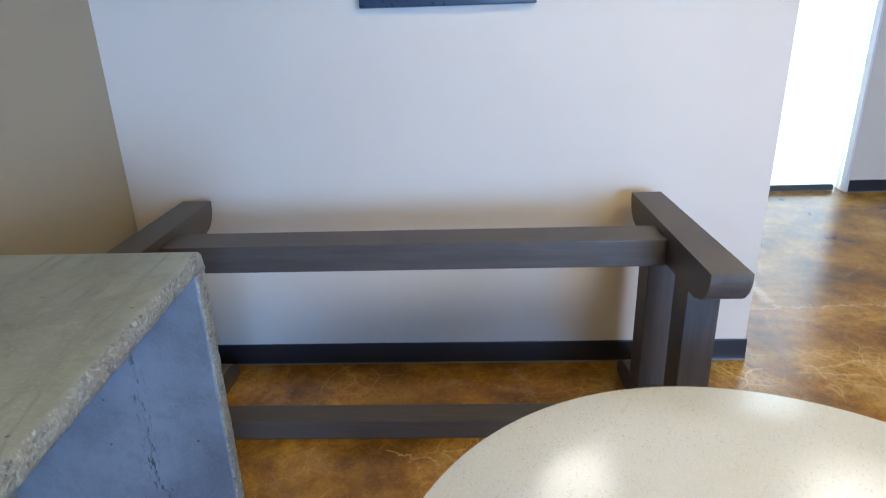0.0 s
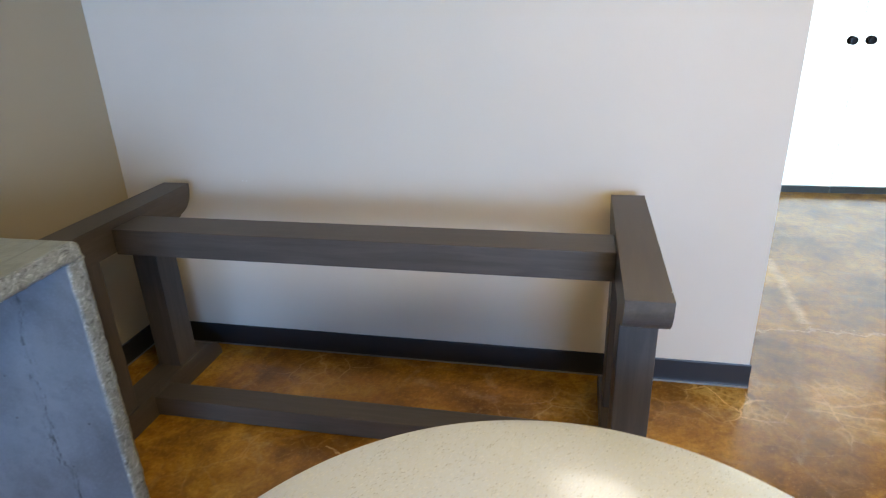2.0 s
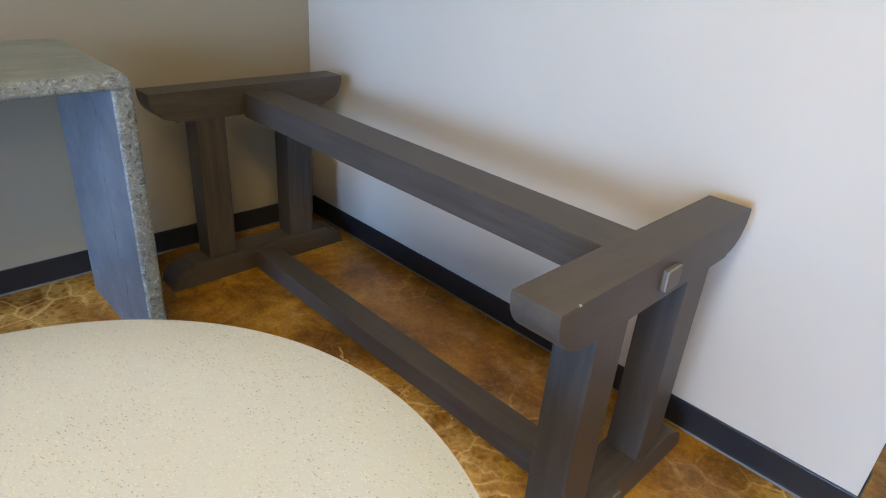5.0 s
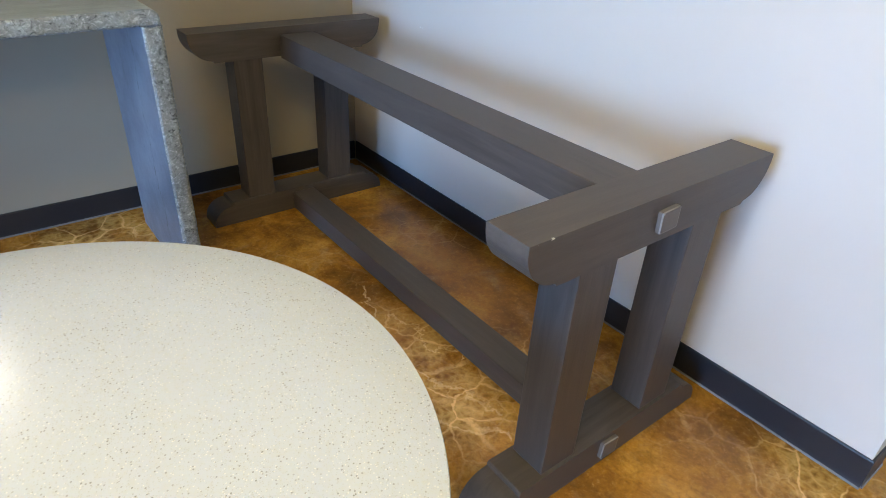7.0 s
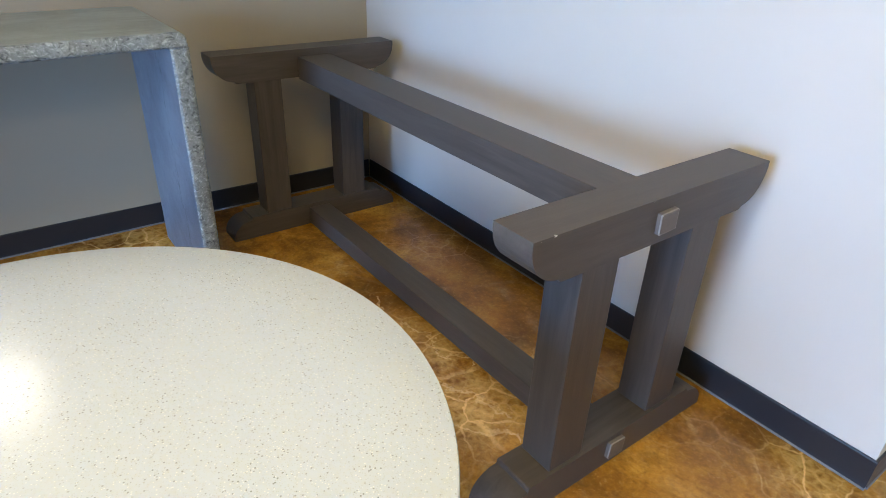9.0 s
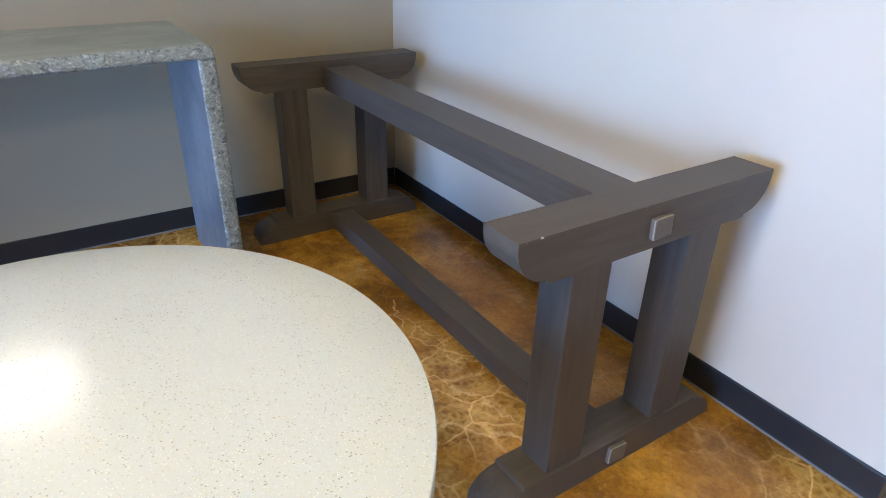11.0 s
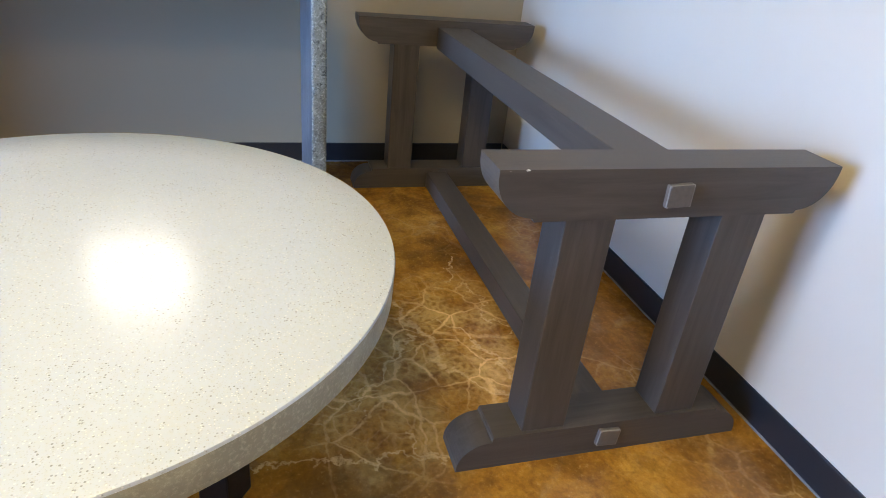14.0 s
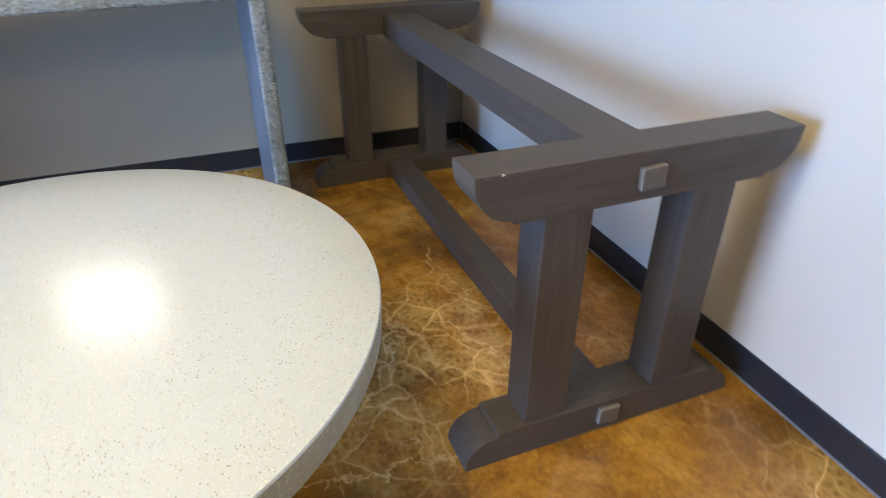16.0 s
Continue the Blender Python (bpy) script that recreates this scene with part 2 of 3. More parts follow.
def terrazzo(name):
    """Polished cream concrete with small dark and white aggregate."""
    m, nt, b = material(name)
    v = coords(nt)

    def specks(scale, reach, keep):
        vo = nt.nodes.new("ShaderNodeTexVoronoi")
        vo.inputs["Scale"].default_value = scale
        nt.links.new(v, vo.inputs["Vector"])
        dot = ramp(nt, vo.outputs["Distance"], [(reach * 0.6, 1.0), (reach, 0.0)])
        sep = nt.nodes.new("ShaderNodeSeparateColor")
        nt.links.new(vo.outputs["Color"], sep.inputs[0])
        return calc(nt, "MULTIPLY", dot, calc(nt, "GREATER_THAN", sep.outputs[0], 1 - keep)), sep.outputs[1]

    big = noise_tex(nt, v, 5, 4)
    fine = noise_tex(nt, v, 130, 3, 0.7)
    c = mix(nt, big.outputs[0], (0.575, 0.640, 0.730), (0.625, 0.690, 0.780))
    c = mix(nt, ramp(nt, fine.outputs[0], [(0.45, 0.0), (0.72, 0.4)]), c, (0.58, 0.60, 0.58))
    d1, _ = specks(330, 0.42, 0.45)
    d2, _ = specks(205, 0.36, 0.22)
    d3, _ = specks(270, 0.40, 0.20)
    patch = ramp(nt, noise_tex(nt, v, 9.0, 4, 0.65).outputs[0], [(0.38, 0.35), (0.62, 1.0)])
    c = mix(nt, calc(nt, "MULTIPLY", calc(nt, "MULTIPLY", d1, patch), 0.32), c, (0.36, 0.35, 0.31))
    c = mix(nt, calc(nt, "MULTIPLY", calc(nt, "MULTIPLY", d2, patch), 0.6), c, (0.13, 0.13, 0.11))
    c = mix(nt, calc(nt, "MULTIPLY", d3, 0.6), c, (0.86, 0.87, 0.86))
    put(nt, c, b.inputs["Base Color"])
    put(nt, ramp(nt, fine.outputs[0], [(0.3, 0.16), (0.8, 0.21)]), b.inputs["Roughness"])
    bump(nt, b, calc(nt, "SUBTRACT", fine.outputs[0], d2), 0.05, 0.001)
    return m


def raw_concrete(name, base, rough, relief, chips, streak=0.0, pitted=None):
    """Cast concrete. chips: how broken it is; streak: dark trowel marks; pitted: where along x a line of voids runs up it."""
    m, nt, b = material(name)
    v = coords(nt)
    big = noise_tex(nt, v, 4.0, 5, 0.6, 0.4)
    mid = noise_tex(nt, v, 26, 5, 0.65)
    fine = noise_tex(nt, v, 150, 4, 0.7)
    c = mix(nt, ramp(nt, big.outputs[0], [(0.36, 0.0), (0.64, 1.0)]), tuple(k * 0.62 for k in base), tuple(k * 1.1 for k in base))
    c = mix(nt, ramp(nt, mid.outputs[0], [(0.5, 0.0), (0.78, 0.6)]), c, tuple(k * 0.55 for k in base))
    c = mix(nt, ramp(nt, fine.outputs[0], [(0.5, 0.0), (0.75, chips)]), c, tuple(min(0.8, k * 1.9) for k in base))
    pit = nt.nodes.new("ShaderNodeTexVoronoi")
    pit.inputs["Scale"].default_value = 16
    nt.links.new(v, pit.inputs["Vector"])
    hole = ramp(nt, pit.outputs["Distance"], [(0.03, 1.0), (0.06, 0.0)])
    c = mix(nt, hole, c, tuple(k * 0.3 for k in base))
    if streak:
        turned = node(nt, "ShaderNodeMapping", Vector=v, Rotation=(0.0, 0.0, radians(-28)), Scale=(9.0, 1.1, 4.0))
        marks = noise_tex(nt, turned.outputs[0], 1.0, 5, 0.55, 0.8)
        line = ramp(nt, marks.outputs[0], [(0.455, 0.0), (0.50, streak), (0.515, 0.0)])
        c = mix(nt, calc(nt, "MULTIPLY", line, ramp(nt, big.outputs[0], [(0.45, 0.0), (0.6, 1.0)])), c, tuple(k * 0.35 for k in base))
        c = mix(nt, ramp(nt, marks.outputs[0], [(0.55, 0.0), (0.75, 0.5)]), c, tuple(min(0.8, k * 1.35) for k in base))
    if pitted is not None:
        axes = nt.nodes.new("ShaderNodeSeparateXYZ")
        nt.links.new(v, axes.inputs[0])
        off = calc(nt, "ABSOLUTE", calc(nt, "ADD", calc(nt, "SUBTRACT", axes.outputs[0], pitted), calc(nt, "MULTIPLY", calc(nt, "SUBTRACT", big.outputs[0], 0.5), 0.12)))
        band = ramp(nt, off, [(0.004, 1.0), (0.022, 0.0)])
        voids = noise_tex(nt, coords(nt, (120, 120, 34)), 1.0, 3, 0.6)
        torn = calc(nt, "MULTIPLY", band, ramp(nt, voids.outputs[0], [(0.57, 0.0), (0.63, 1.0)]))
        seam = calc(nt, "MULTIPLY", ramp(nt, off, [(0.0008, 0.4), (0.0025, 0.0)]), ramp(nt, mid.outputs[0], [(0.42, 0.0), (0.52, 1.0)]))
        hole = calc(nt, "MAXIMUM", hole, calc(nt, "MAXIMUM", torn, seam))
        c = mix(nt, hole, c, tuple(k * 0.14 for k in base))
        bloom = noise_tex(nt, coords(nt, (5, 5, 2.5)), 1.0, 5, 0.6, 0.5)
        c = mix(nt, ramp(nt, bloom.outputs[0], [(0.5, 0.0), (0.72, 0.4)]), c, tuple(min(0.8, k * 1.45) for k in base))
    if chips > 0.5:
        flake = nt.nodes.new("ShaderNodeTexVoronoi")
        flake.inputs["Scale"].default_value = 120
        nt.links.new(v, flake.inputs["Vector"])
        sep = nt.nodes.new("ShaderNodeSeparateColor")
        nt.links.new(flake.outputs["Color"], sep.inputs[0])
        torn = noise_tex(nt, coords(nt, (1.0, 0.6, 0.8)), 72, 6, 0.66, 1.6)
        c = mix(nt, ramp(nt, torn.outputs[0], [(0.34, 0.92), (0.46, 0.0)]), c, tuple(k * 0.16 for k in base))
        c = mix(nt, ramp(nt, torn.outputs[0], [(0.56, 0.0), (0.68, 0.7)]), c, (0.66, 0.70, 0.69))
        c = mix(nt, ramp(nt, sep.outputs[0], [(0.0, 0.45), (0.25, 0.0)]), c, tuple(k * 0.4 for k in base))
        mid = torn
    put(nt, c, b.inputs["Base Color"])
    put(nt, rough, b.inputs["Roughness"])
    bump(nt, b, calc(nt, "SUBTRACT", calc(nt, "ADD", mid.outputs[0], calc(nt, "MULTIPLY", fine.outputs[0], 0.5)), hole), relief, 0.004)
    return m


def glow(name, colour, strength):
    m, nt, b = material(name)
    e = node(nt, "ShaderNodeEmission", Color=(*colour, 1), Strength=strength)
    nt.links.new(e.outputs[0], nt.nodes["Material Output"].inputs[0])
    return m


def glass(name, tint=(0.94, 0.98, 0.97)):
    m, nt, b = material(name)
    put(nt, tint, b.inputs["Base Color"])
    put(nt, 0.0, b.inputs["Roughness"])
    put(nt, 1.0, b.inputs["Transmission Weight"])
    put(nt, 1.45, b.inputs["IOR"])
    return m


M_WALL = paint("warm grey wall paint", (0.685, 0.62, 0.545))
# same paint as the north wall, with the west side's dimmer light painted in
M_WALL_SHADE = paint("shaded beige wall paint", (0.385, 0.33, 0.245))
# unseen south and east walls and ceiling: dark only to cut bounced light
M_LOW_BOUNCE = paint("low-bounce grey wall paint", (0.15, 0.145, 0.14))
M_CEIL = paint("ceiling paint", (0.06, 0.06, 0.06), 0.8)
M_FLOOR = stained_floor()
M_BASE = plain("dark vinyl base", (0.016, 0.018, 0.024), 0.42, grain=40, wear=0.15)
# the reflection line along the toe is put into this paler colour
M_TOE = plain("vinyl toe with painted gleam", (0.16, 0.165, 0.18), 0.45, grain=50, wear=0.3)
M_WOOD_X = stained_wood("grey stained timber lengthwise", 0)
M_WOOD_Y = stained_wood("grey stained timber crosswise", 1)
M_WOOD_Z = stained_wood("grey stained timber upright", 2)
M_PLUG = plain("pale plug", (0.12, 0.105, 0.095), 0.42, grain=90, wear=0.3)
M_WORN = plain("worn pale edge", (0.24, 0.225, 0.21), 0.4, grain=120, wear=0.4)
M_TERRAZZO = terrazzo("polished cream concrete")
# pitted unpolished rim; the shade on it is in the darker colour
M_EDGE = raw_concrete("shaded unpolished cream concrete", (0.43, 0.41, 0.33), 0.5, 0.3, 0.3)
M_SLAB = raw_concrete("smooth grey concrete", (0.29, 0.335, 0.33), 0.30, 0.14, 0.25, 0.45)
M_CHIP = raw_concrete("broken grey concrete edge", (0.27, 0.29, 0.28), 0.36, 0.8, 0.8)
# end panels: the same grey concrete, tinted for blue daylight and shade
M_LEG = raw_concrete("daylight-tinted grey concrete", (0.17, 0.20, 0.235), 0.42, 0.14, 0.2, 0.0, -0.17)
M_BLACK = plain("black metal", (0.012, 0.012, 0.014), 0.35, 0.6)
M_RAIL = plain("grey green metal", (0.10, 0.125, 0.12), 0.35, 0.5)
M_WHITE = plain("white metal frame", (0.75, 0.76, 0.76), 0.4, wear=0.05)
M_GLASS = glass("clear glass")
M_OUT = glow("bright daylight outside", (0.46, 0.69, 1.0), 4.2)
M_LAMP = glow("warm lamp diffuser", WARM, 18.0)
M_LAMP_HALL = glow("hall lamp diffuser", (0.80, 0.90, 1.0), 18.0)
M_FRAME = plain("dark blue frame", (0.012, 0.028, 0.065), 0.3, wear=0.3)
M_ART = plain("blue print", (0.05, 0.14, 0.26), 0.5, grain=8, wear=0.5)
M_PAPER = plain("pale paper", (0.60, 0.75, 0.76), 0.7, wear=0.06)
M_STRING = plain("teal string", (0.05, 0.17, 0.17), 0.7)
M_SPECK = plain("chipped paint", (0.80, 0.78, 0.74), 0.8)

# ---------------------------------------------------------------- mesh tools


def link(name, bm, mat, parent=None, label=""):
    me = bpy.data.meshes.new(name)
    bmesh.ops.recalc_face_normals(bm, faces=bm.faces)
    bm.to_mesh(me)
    bm.free()
    for k in mat if isinstance(mat, (list, tuple)) else (mat,):
        me.materials.append(k)
    ob = new(name, me)
    if parent is not None:
        ob.parent = parent
    if label:
        ob["label"] = label
    return ob


def part(name, bm, mat, parent, label=""):
    return link(name, bm, mat, parent, label)


def thing(name, m, label, category, group=""):
    ob = new(name)
    ob.empty_display_size = 0.1
    ob.matrix_world = m
    return tagged(ob, label, category, group)


def soften(bm, width, segments=2, angle=35):
    if width <= 0:
        return bm
    edges = [e for e in bm.edges if len(e.link_faces) == 2 and e.calc_face_angle(0) > radians(angle)]
    bmesh.ops.bevel(bm, geom=edges, offset=width, segments=segments, affect="EDGES", profile=0.6, clamp_overlap=True)
    return bm


def box(x0, x1, y0, y1, z0, z1, bevel=0.0, segments=2):
    bm = bmesh.new()
    bmesh.ops.create_cube(bm, size=1.0, matrix=Matrix.Translation(((x0 + x1) / 2, (y0 + y1) / 2, (z0 + z1) / 2)) @ Matrix.Diagonal((x1 - x0, y1 - y0, z1 - z0, 1)))
    return soften(bm, bevel, segments)


def prism(profile, a0, a1, axis=0, bevel=0.0):
    """Extrudes a closed outline: along x its points are (y, z), along y (x, z), along z (x, y)."""
    bm = bmesh.new()

    def at(p, a):
        q = list(p)
        q.insert(axis, a)
        return bm.verts.new(q)

    f0 = bm.faces.new([at(p, a0) for p in profile])
    f1 = bm.faces.new([at(p, a1) for p in profile])
    n = len(profile)
    for i in range(n):
        bm.faces.new((f0.verts[i], f0.verts[(i + 1) % n], f1.verts[(i + 1) % n], f1.verts[i]))
    return soften(bm, bevel, 2, 30)


def lathe(profile, segments=96, centre=(0, 0)):
    bm = bmesh.new()
    rings = []
    for r, z in profile:
        if r < 1e-6:
            rings.append([bm.verts.new((centre[0], centre[1], z))])
        else:
            rings.append([bm.verts.new((centre[0] + r * math.cos(2 * math.pi * i / segments), centre[1] + r * math.sin(2 * math.pi * i / segments), z)) for i in range(segments)])
    for a, b in zip(rings, rings[1:]):
        for i in range(segments):
            j = (i + 1) % segments
            if len(a) == 1:
                bm.faces.new((a[0], b[i], b[j]))
            elif len(b) == 1:
                bm.faces.new((a[i], a[j], b[0]))
            else:
                bm.faces.new((a[i], a[j], b[j], b[i]))
    return bm


def smooth(ob, angle=40):
    for p in ob.data.polygons:
        p.use_smooth = True
    ob.data.set_sharp_from_angle(angle=radians(angle))
    return ob


def cast_slab(sx, sy, sz, step, rough_faces, depth, joint=lambda p: False):
    """A slab from the origin to (sx, sy, sz) on a fine lattice; its rough sides are broken concrete (material 1)."""
    bm = bmesh.new()
    size = (sx, sy, sz)
    count = [max(2, round(s / step)) for s in size]
    for ax in range(3):
        u, v = [k for k in range(3) if k != ax]
        for side in (0, 1):
            grid = []
            for i in range(count[u] + 1):
                row = []
                for j in range(count[v] + 1):
                    p = [0.0, 0.0, 0.0]
                    p[ax], p[u], p[v] = side * size[ax], size[u] * i / count[u], size[v] * j / count[v]
                    row.append(bm.verts.new(p))
                grid.append(row)
            for i in range(count[u]):
                for j in range(count[v]):
                    f = bm.faces.new((grid[i][j], grid[i + 1][j], grid[i + 1][j + 1], grid[i][j + 1]))
                    f.material_index = 1 if (ax, side) in rough_faces else 0
                    f.smooth = True
    bmesh.ops.remove_doubles(bm, verts=bm.verts, dist=1e-5)
    bm.normal_update()
    for vert in bm.verts:
        p = vert.co
        on = [(a, s) for a, s in rough_faces if abs(p[a] - s * size[a]) < 1e-5]
        wave = noise.noise(p * 3.0) * 0.0012
        shift = Vector((0, 0, 0))
        for a, s in on:
            k = noise.noise(p * 55 + Vector((a * 7, s * 3, 0))) * 0.6 + noise.noise(p * 18) * 0.6 - 0.25
            d = Vector((0, 0, 0))
            d[a] = (1 if s else -1) * depth * k
            shift += d
        if on:
            edge = sum(1 for a in range(3) if min(p[a], size[a] - p[a]) < 1e-5)
            if edge >= 2 and not joint(p):
                mid = Vector(size) / 2 - p
                out = Vector([c if min(p[a], size[a] - p[a]) < 1e-5 else 0.0 for a, c in enumerate(mid)])
                shift += out.normalized() * depth * (0.55 + 0.9 * abs(noise.noise(p * 30)))
        vert.co = p + shift + Vector((wave, wave, wave)) * 0.5
    return bm


# ---------------------------------------------------------------- the room
XW, X_END, CEIL, T = 0.06, 2.373, 2.50, 0.12
X_EAST, Y_SOUTH, Y_HALL = 7.5, -6.5, 2.42
BB = 0.09


def setting(name, bm, mat, label="", category=""):
    return tagged(link(name, bm, mat), label, category, kind="structure")


def wall_with_holes(name, axis, at0, at1, lo, hi, z1, holes, label, mat=None):
    """A wall along x (axis 0) or y (axis 1) from lo to hi, between at0 and at1; holes: (from, to, bottom, top)."""
    cuts = sorted({lo, hi, *[h[0] for h in holes], *[h[1] for h in holes]})
    heights = sorted({0.0, z1, *[h[2] for h in holes], *[h[3] for h in holes]})
    bm = bmesh.new()
    solid = {}
    for i, (a, b) in enumerate(zip(cuts, cuts[1:])):
        for j, (c, d) in enumerate(zip(heights, heights[1:])):
            solid[i, j] = not any(h[0] <= (a + b) / 2 <= h[1] and h[2] <= (c + d) / 2 <= h[3] for h in holes)

    def quad(*pts):
        vs = []
        for along, across, z in pts:
            vs.append(bm.verts.new((along, across, z) if axis == 0 else (across, along, z)))
        bm.faces.new(vs)

    for (i, j), full in solid.items():
        if not full:
            continue
        a, b, c, d = cuts[i], cuts[i + 1], heights[j], heights[j + 1]
        quad((a, at0, c), (b, at0, c), (b, at0, d), (a, at0, d))
        quad((a, at1, c), (b, at1, c), (b, at1, d), (a, at1, d))
        if not solid.get((i - 1, j)):
            quad((a, at0, c), (a, at1, c), (a, at1, d), (a, at0, d))
        if not solid.get((i + 1, j)):
            quad((b, at0, c), (b, at1, c), (b, at1, d), (b, at0, d))
        if not solid.get((i, j - 1)):
            quad((a, at0, c), (b, at0, c), (b, at1, c), (a, at1, c))
        if not solid.get((i, j + 1)):
            quad((a, at0, d), (b, at0, d), (b, at1, d), (a, at1, d))
    bmesh.ops.remove_doubles(bm, verts=bm.verts, dist=1e-5)
    return setting(name, bm, mat or M_WALL, label, "wall")


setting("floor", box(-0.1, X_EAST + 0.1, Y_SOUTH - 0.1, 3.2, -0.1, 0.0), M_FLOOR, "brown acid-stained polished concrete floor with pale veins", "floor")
setting("ceiling", box(-0.1, X_EAST + 0.1, Y_SOUTH - 0.1, 2.6, CEIL, CEIL + 0.1), M_CEIL, "plain unseen ceiling, dark to cut bounced light", "ceiling")
wall_with_holes("wall_north", 0, 0.0, T, XW, X_END, CEIL, [(1.58, 2.12, 1.40, 1.78)], "pale grey painted partition wall beside the timber base")
wall_with_holes("wall_west", 1, XW - T, XW, Y_SOUTH, Y_HALL + 0.1, CEIL, [(-1.99, -1.57, 1.43, 1.80)], "painted wall behind the concrete table, its dimmer light in the beige", M_WALL_SHADE)
wall_with_holes("wall_south", 0, Y_SOUTH - T, Y_SOUTH, XW, X_EAST, CEIL, [(2.15, 4.65, 0.08, 2.3)], "unseen wall, dark to cut bounced light, with a tall shop window", M_LOW_BOUNCE)
wall_with_holes("wall_east", 1, X_EAST, X_EAST + T, Y_SOUTH, Y_HALL + 0.1, CEIL, [(-3.9, -1.3, 0.25, 1.75)], "unseen wall, dark to cut bounced light, with an added window", M_LOW_BOUNCE)
wall_with_holes("wall_hall", 0, Y_HALL - 0.09, Y_HALL + 0.06, XW, X_EAST, CEIL, [(2.76, 4.105, 0.0, 2.25)], "painted hall wall round the glass doors")


def baseboard(name, axis, at, side, lo, hi):
    """Cove base along x or y on the face at, towards side; the toe is a second strip, its pale reflection painted in.
    """
    out = [(0.0, 0.0055), (0.0078, 0.0055), (0.0066, 0.012), (0.0060, 0.024), (0.0055, BB - 0.004), (0.004, BB), (0.0, BB)]
    toe = [(0.0, 0.0), (0.0105, 0.0), (0.0100, 0.003), (0.0082, 0.0053), (0.0, 0.0053)]
    ob = setting(name, prism([(at + side * p, z) for p, z in out], lo, hi, axis), M_BASE, "dark blue-grey vinyl cove base along the wall", "baseboard")
    part("toe", prism([(at + side * p, z) for p, z in toe], lo, hi, axis), M_TOE, ob, "paler toe, the floor-line reflection in its colour")


baseboard("baseboard_north", 0, 0.0, -1, XW + 0.008, X_END + 0.006)
baseboard("baseboard_west", 1, XW, 1, Y_SOUTH, -0.009)
baseboard("baseboard_end", 1, X_END, 1, 0.0, T)
baseboard("baseboard_hall", 0, Y_HALL - 0.09, -1, 4.112, X_EAST)
baseboard("baseboard_hall_west", 0, Y_HALL - 0.09, -1, XW, 2.75)

# shop window behind the camera
win = setting("window_1", box(2.15, 4.65, Y_SOUTH - 0.09, Y_SOUTH - 0.03, 0.03, 0.08), M_WHITE, "tall shop window with metal mullions", "window")
for x in (2.15, 4.6):
    part("mullion", box(x, x + 0.05, Y_SOUTH - 0.09, Y_SOUTH - 0.03, 0.08, 2.3, 0.004), M_WHITE, win)
pane = part("pane", box(2.2, 4.6, Y_SOUTH - 0.064, Y_SOUTH - 0.058, 0.08, 2.3), M_GLASS, win)
pane.visible_shadow = False
# unseen window, added to go with the east fill lamp
win4 = setting("window_4", box(X_EAST + 0.03, X_EAST + 0.09, -3.95, -1.25, 0.2, 0.25), M_WHITE, "unseen low wide window, added for the east fill", "window")
pane4 = part("pane", box(X_EAST + 0.058, X_EAST + 0.064, -3.9, -1.3, 0.25, 1.75), M_GLASS, win4)
pane4.visible_shadow = False
# small window in the west wall, with the bright sky behind it
win2 = setting("window_2", box(XW - 0.10, XW - 0.04, -1.99, -1.57, 1.415, 1.43), M_WHITE, "small bright window in the beige wall", "window")
part("bright_sky", box(XW - 0.20, XW - 0.19, -2.1, -1.47, 1.34, 1.94), glow("sky behind the small window", (0.95, 0.98, 1.0), 9.5), win2)
# interior hatch in the north wall
hatch = setting("window_3", box(1.56, 2.14, -0.01, T + 0.01, 1.385, 1.40, 0.003), M_WALL, "small interior hatch to the lit hall", "window")
# outside, beyond the glass doors
setting("backdrop", box(1.6, 5.4, Y_HALL + 0.10, Y_HALL + 0.11, 0.0, 2.9), M_OUT, "overexposed daylight outside", "backdrop")


def glass_door(x0, x1, knob_x):
    d = thing("glass_door", Matrix.Translation((0, Y_HALL - 0.03, 0)), "frameless glass door with a dark round knob and a metal bottom rail", "door", "pair of glass doors")
    p = part("pane", box(x0, x1 + (0.055 if x1 > 4 else 0.0), -0.005, 0.005, 0.045, 2.2), M_GLASS, d)
    p.visible_shadow = False
    part("bottom_rail", box(x0, x1, -0.016, 0.016, 0.004, 0.048, 0.003), M_RAIL, d, "grey-green metal bottom rail")
    k = lathe([(0.0, 0.0), (0.034, 0.0), (0.036, 0.006), (0.024, 0.014), (0.015, 0.024), (0.018, 0.034), (0.031, 0.044), (0.034, 0.056), (0.027, 0.066), (0.0, 0.070)], 24)
    bmesh.ops.scale(k, verts=k.verts, vec=(0.74, 0.74, 0.74))
    bmesh.ops.rotate(k, verts=k.verts, cent=(0, 0, 0), matrix=Matrix.Rotation(radians(90), 3, "X"))
    bmesh.ops.translate(k, verts=k.verts, vec=(knob_x, -0.006, 0.967))
    smooth(part("knob", k, M_BLACK, d, "dark round knob"))


glass_door(2.79, 3.402, 3.356)
glass_door(3.408, 4.03, 3.457)
jamb = thing("door_jamb", Matrix.Translation((0, Y_HALL - 0.03, 0)), "white metal jamb beside the glass doors", "door frame")
part("post", box(4.088, 4.104, -0.062, 0.03, 0, 2.25, 0.004), M_WHITE, jamb)


def ceiling_light(x, y, w, mat, label):
    t = thing("ceiling_light", Matrix.Translation((x, y, CEIL)), label, "ceiling light", "ceiling lights")
    part("frame", prism([(-w / 2 - 0.02, -0.03), (w / 2 + 0.02, -0.03), (w / 2 + 0.02, 0.0), (-w / 2 - 0.02, 0.0)], -w / 2 - 0.02, w / 2 + 0.02, 0, 0.004), M_WHITE, t)
    part("diffuser", box(-w / 2, w / 2, -w / 2, w / 2, -0.036, -0.0305), mat, t, "glowing diffuser")


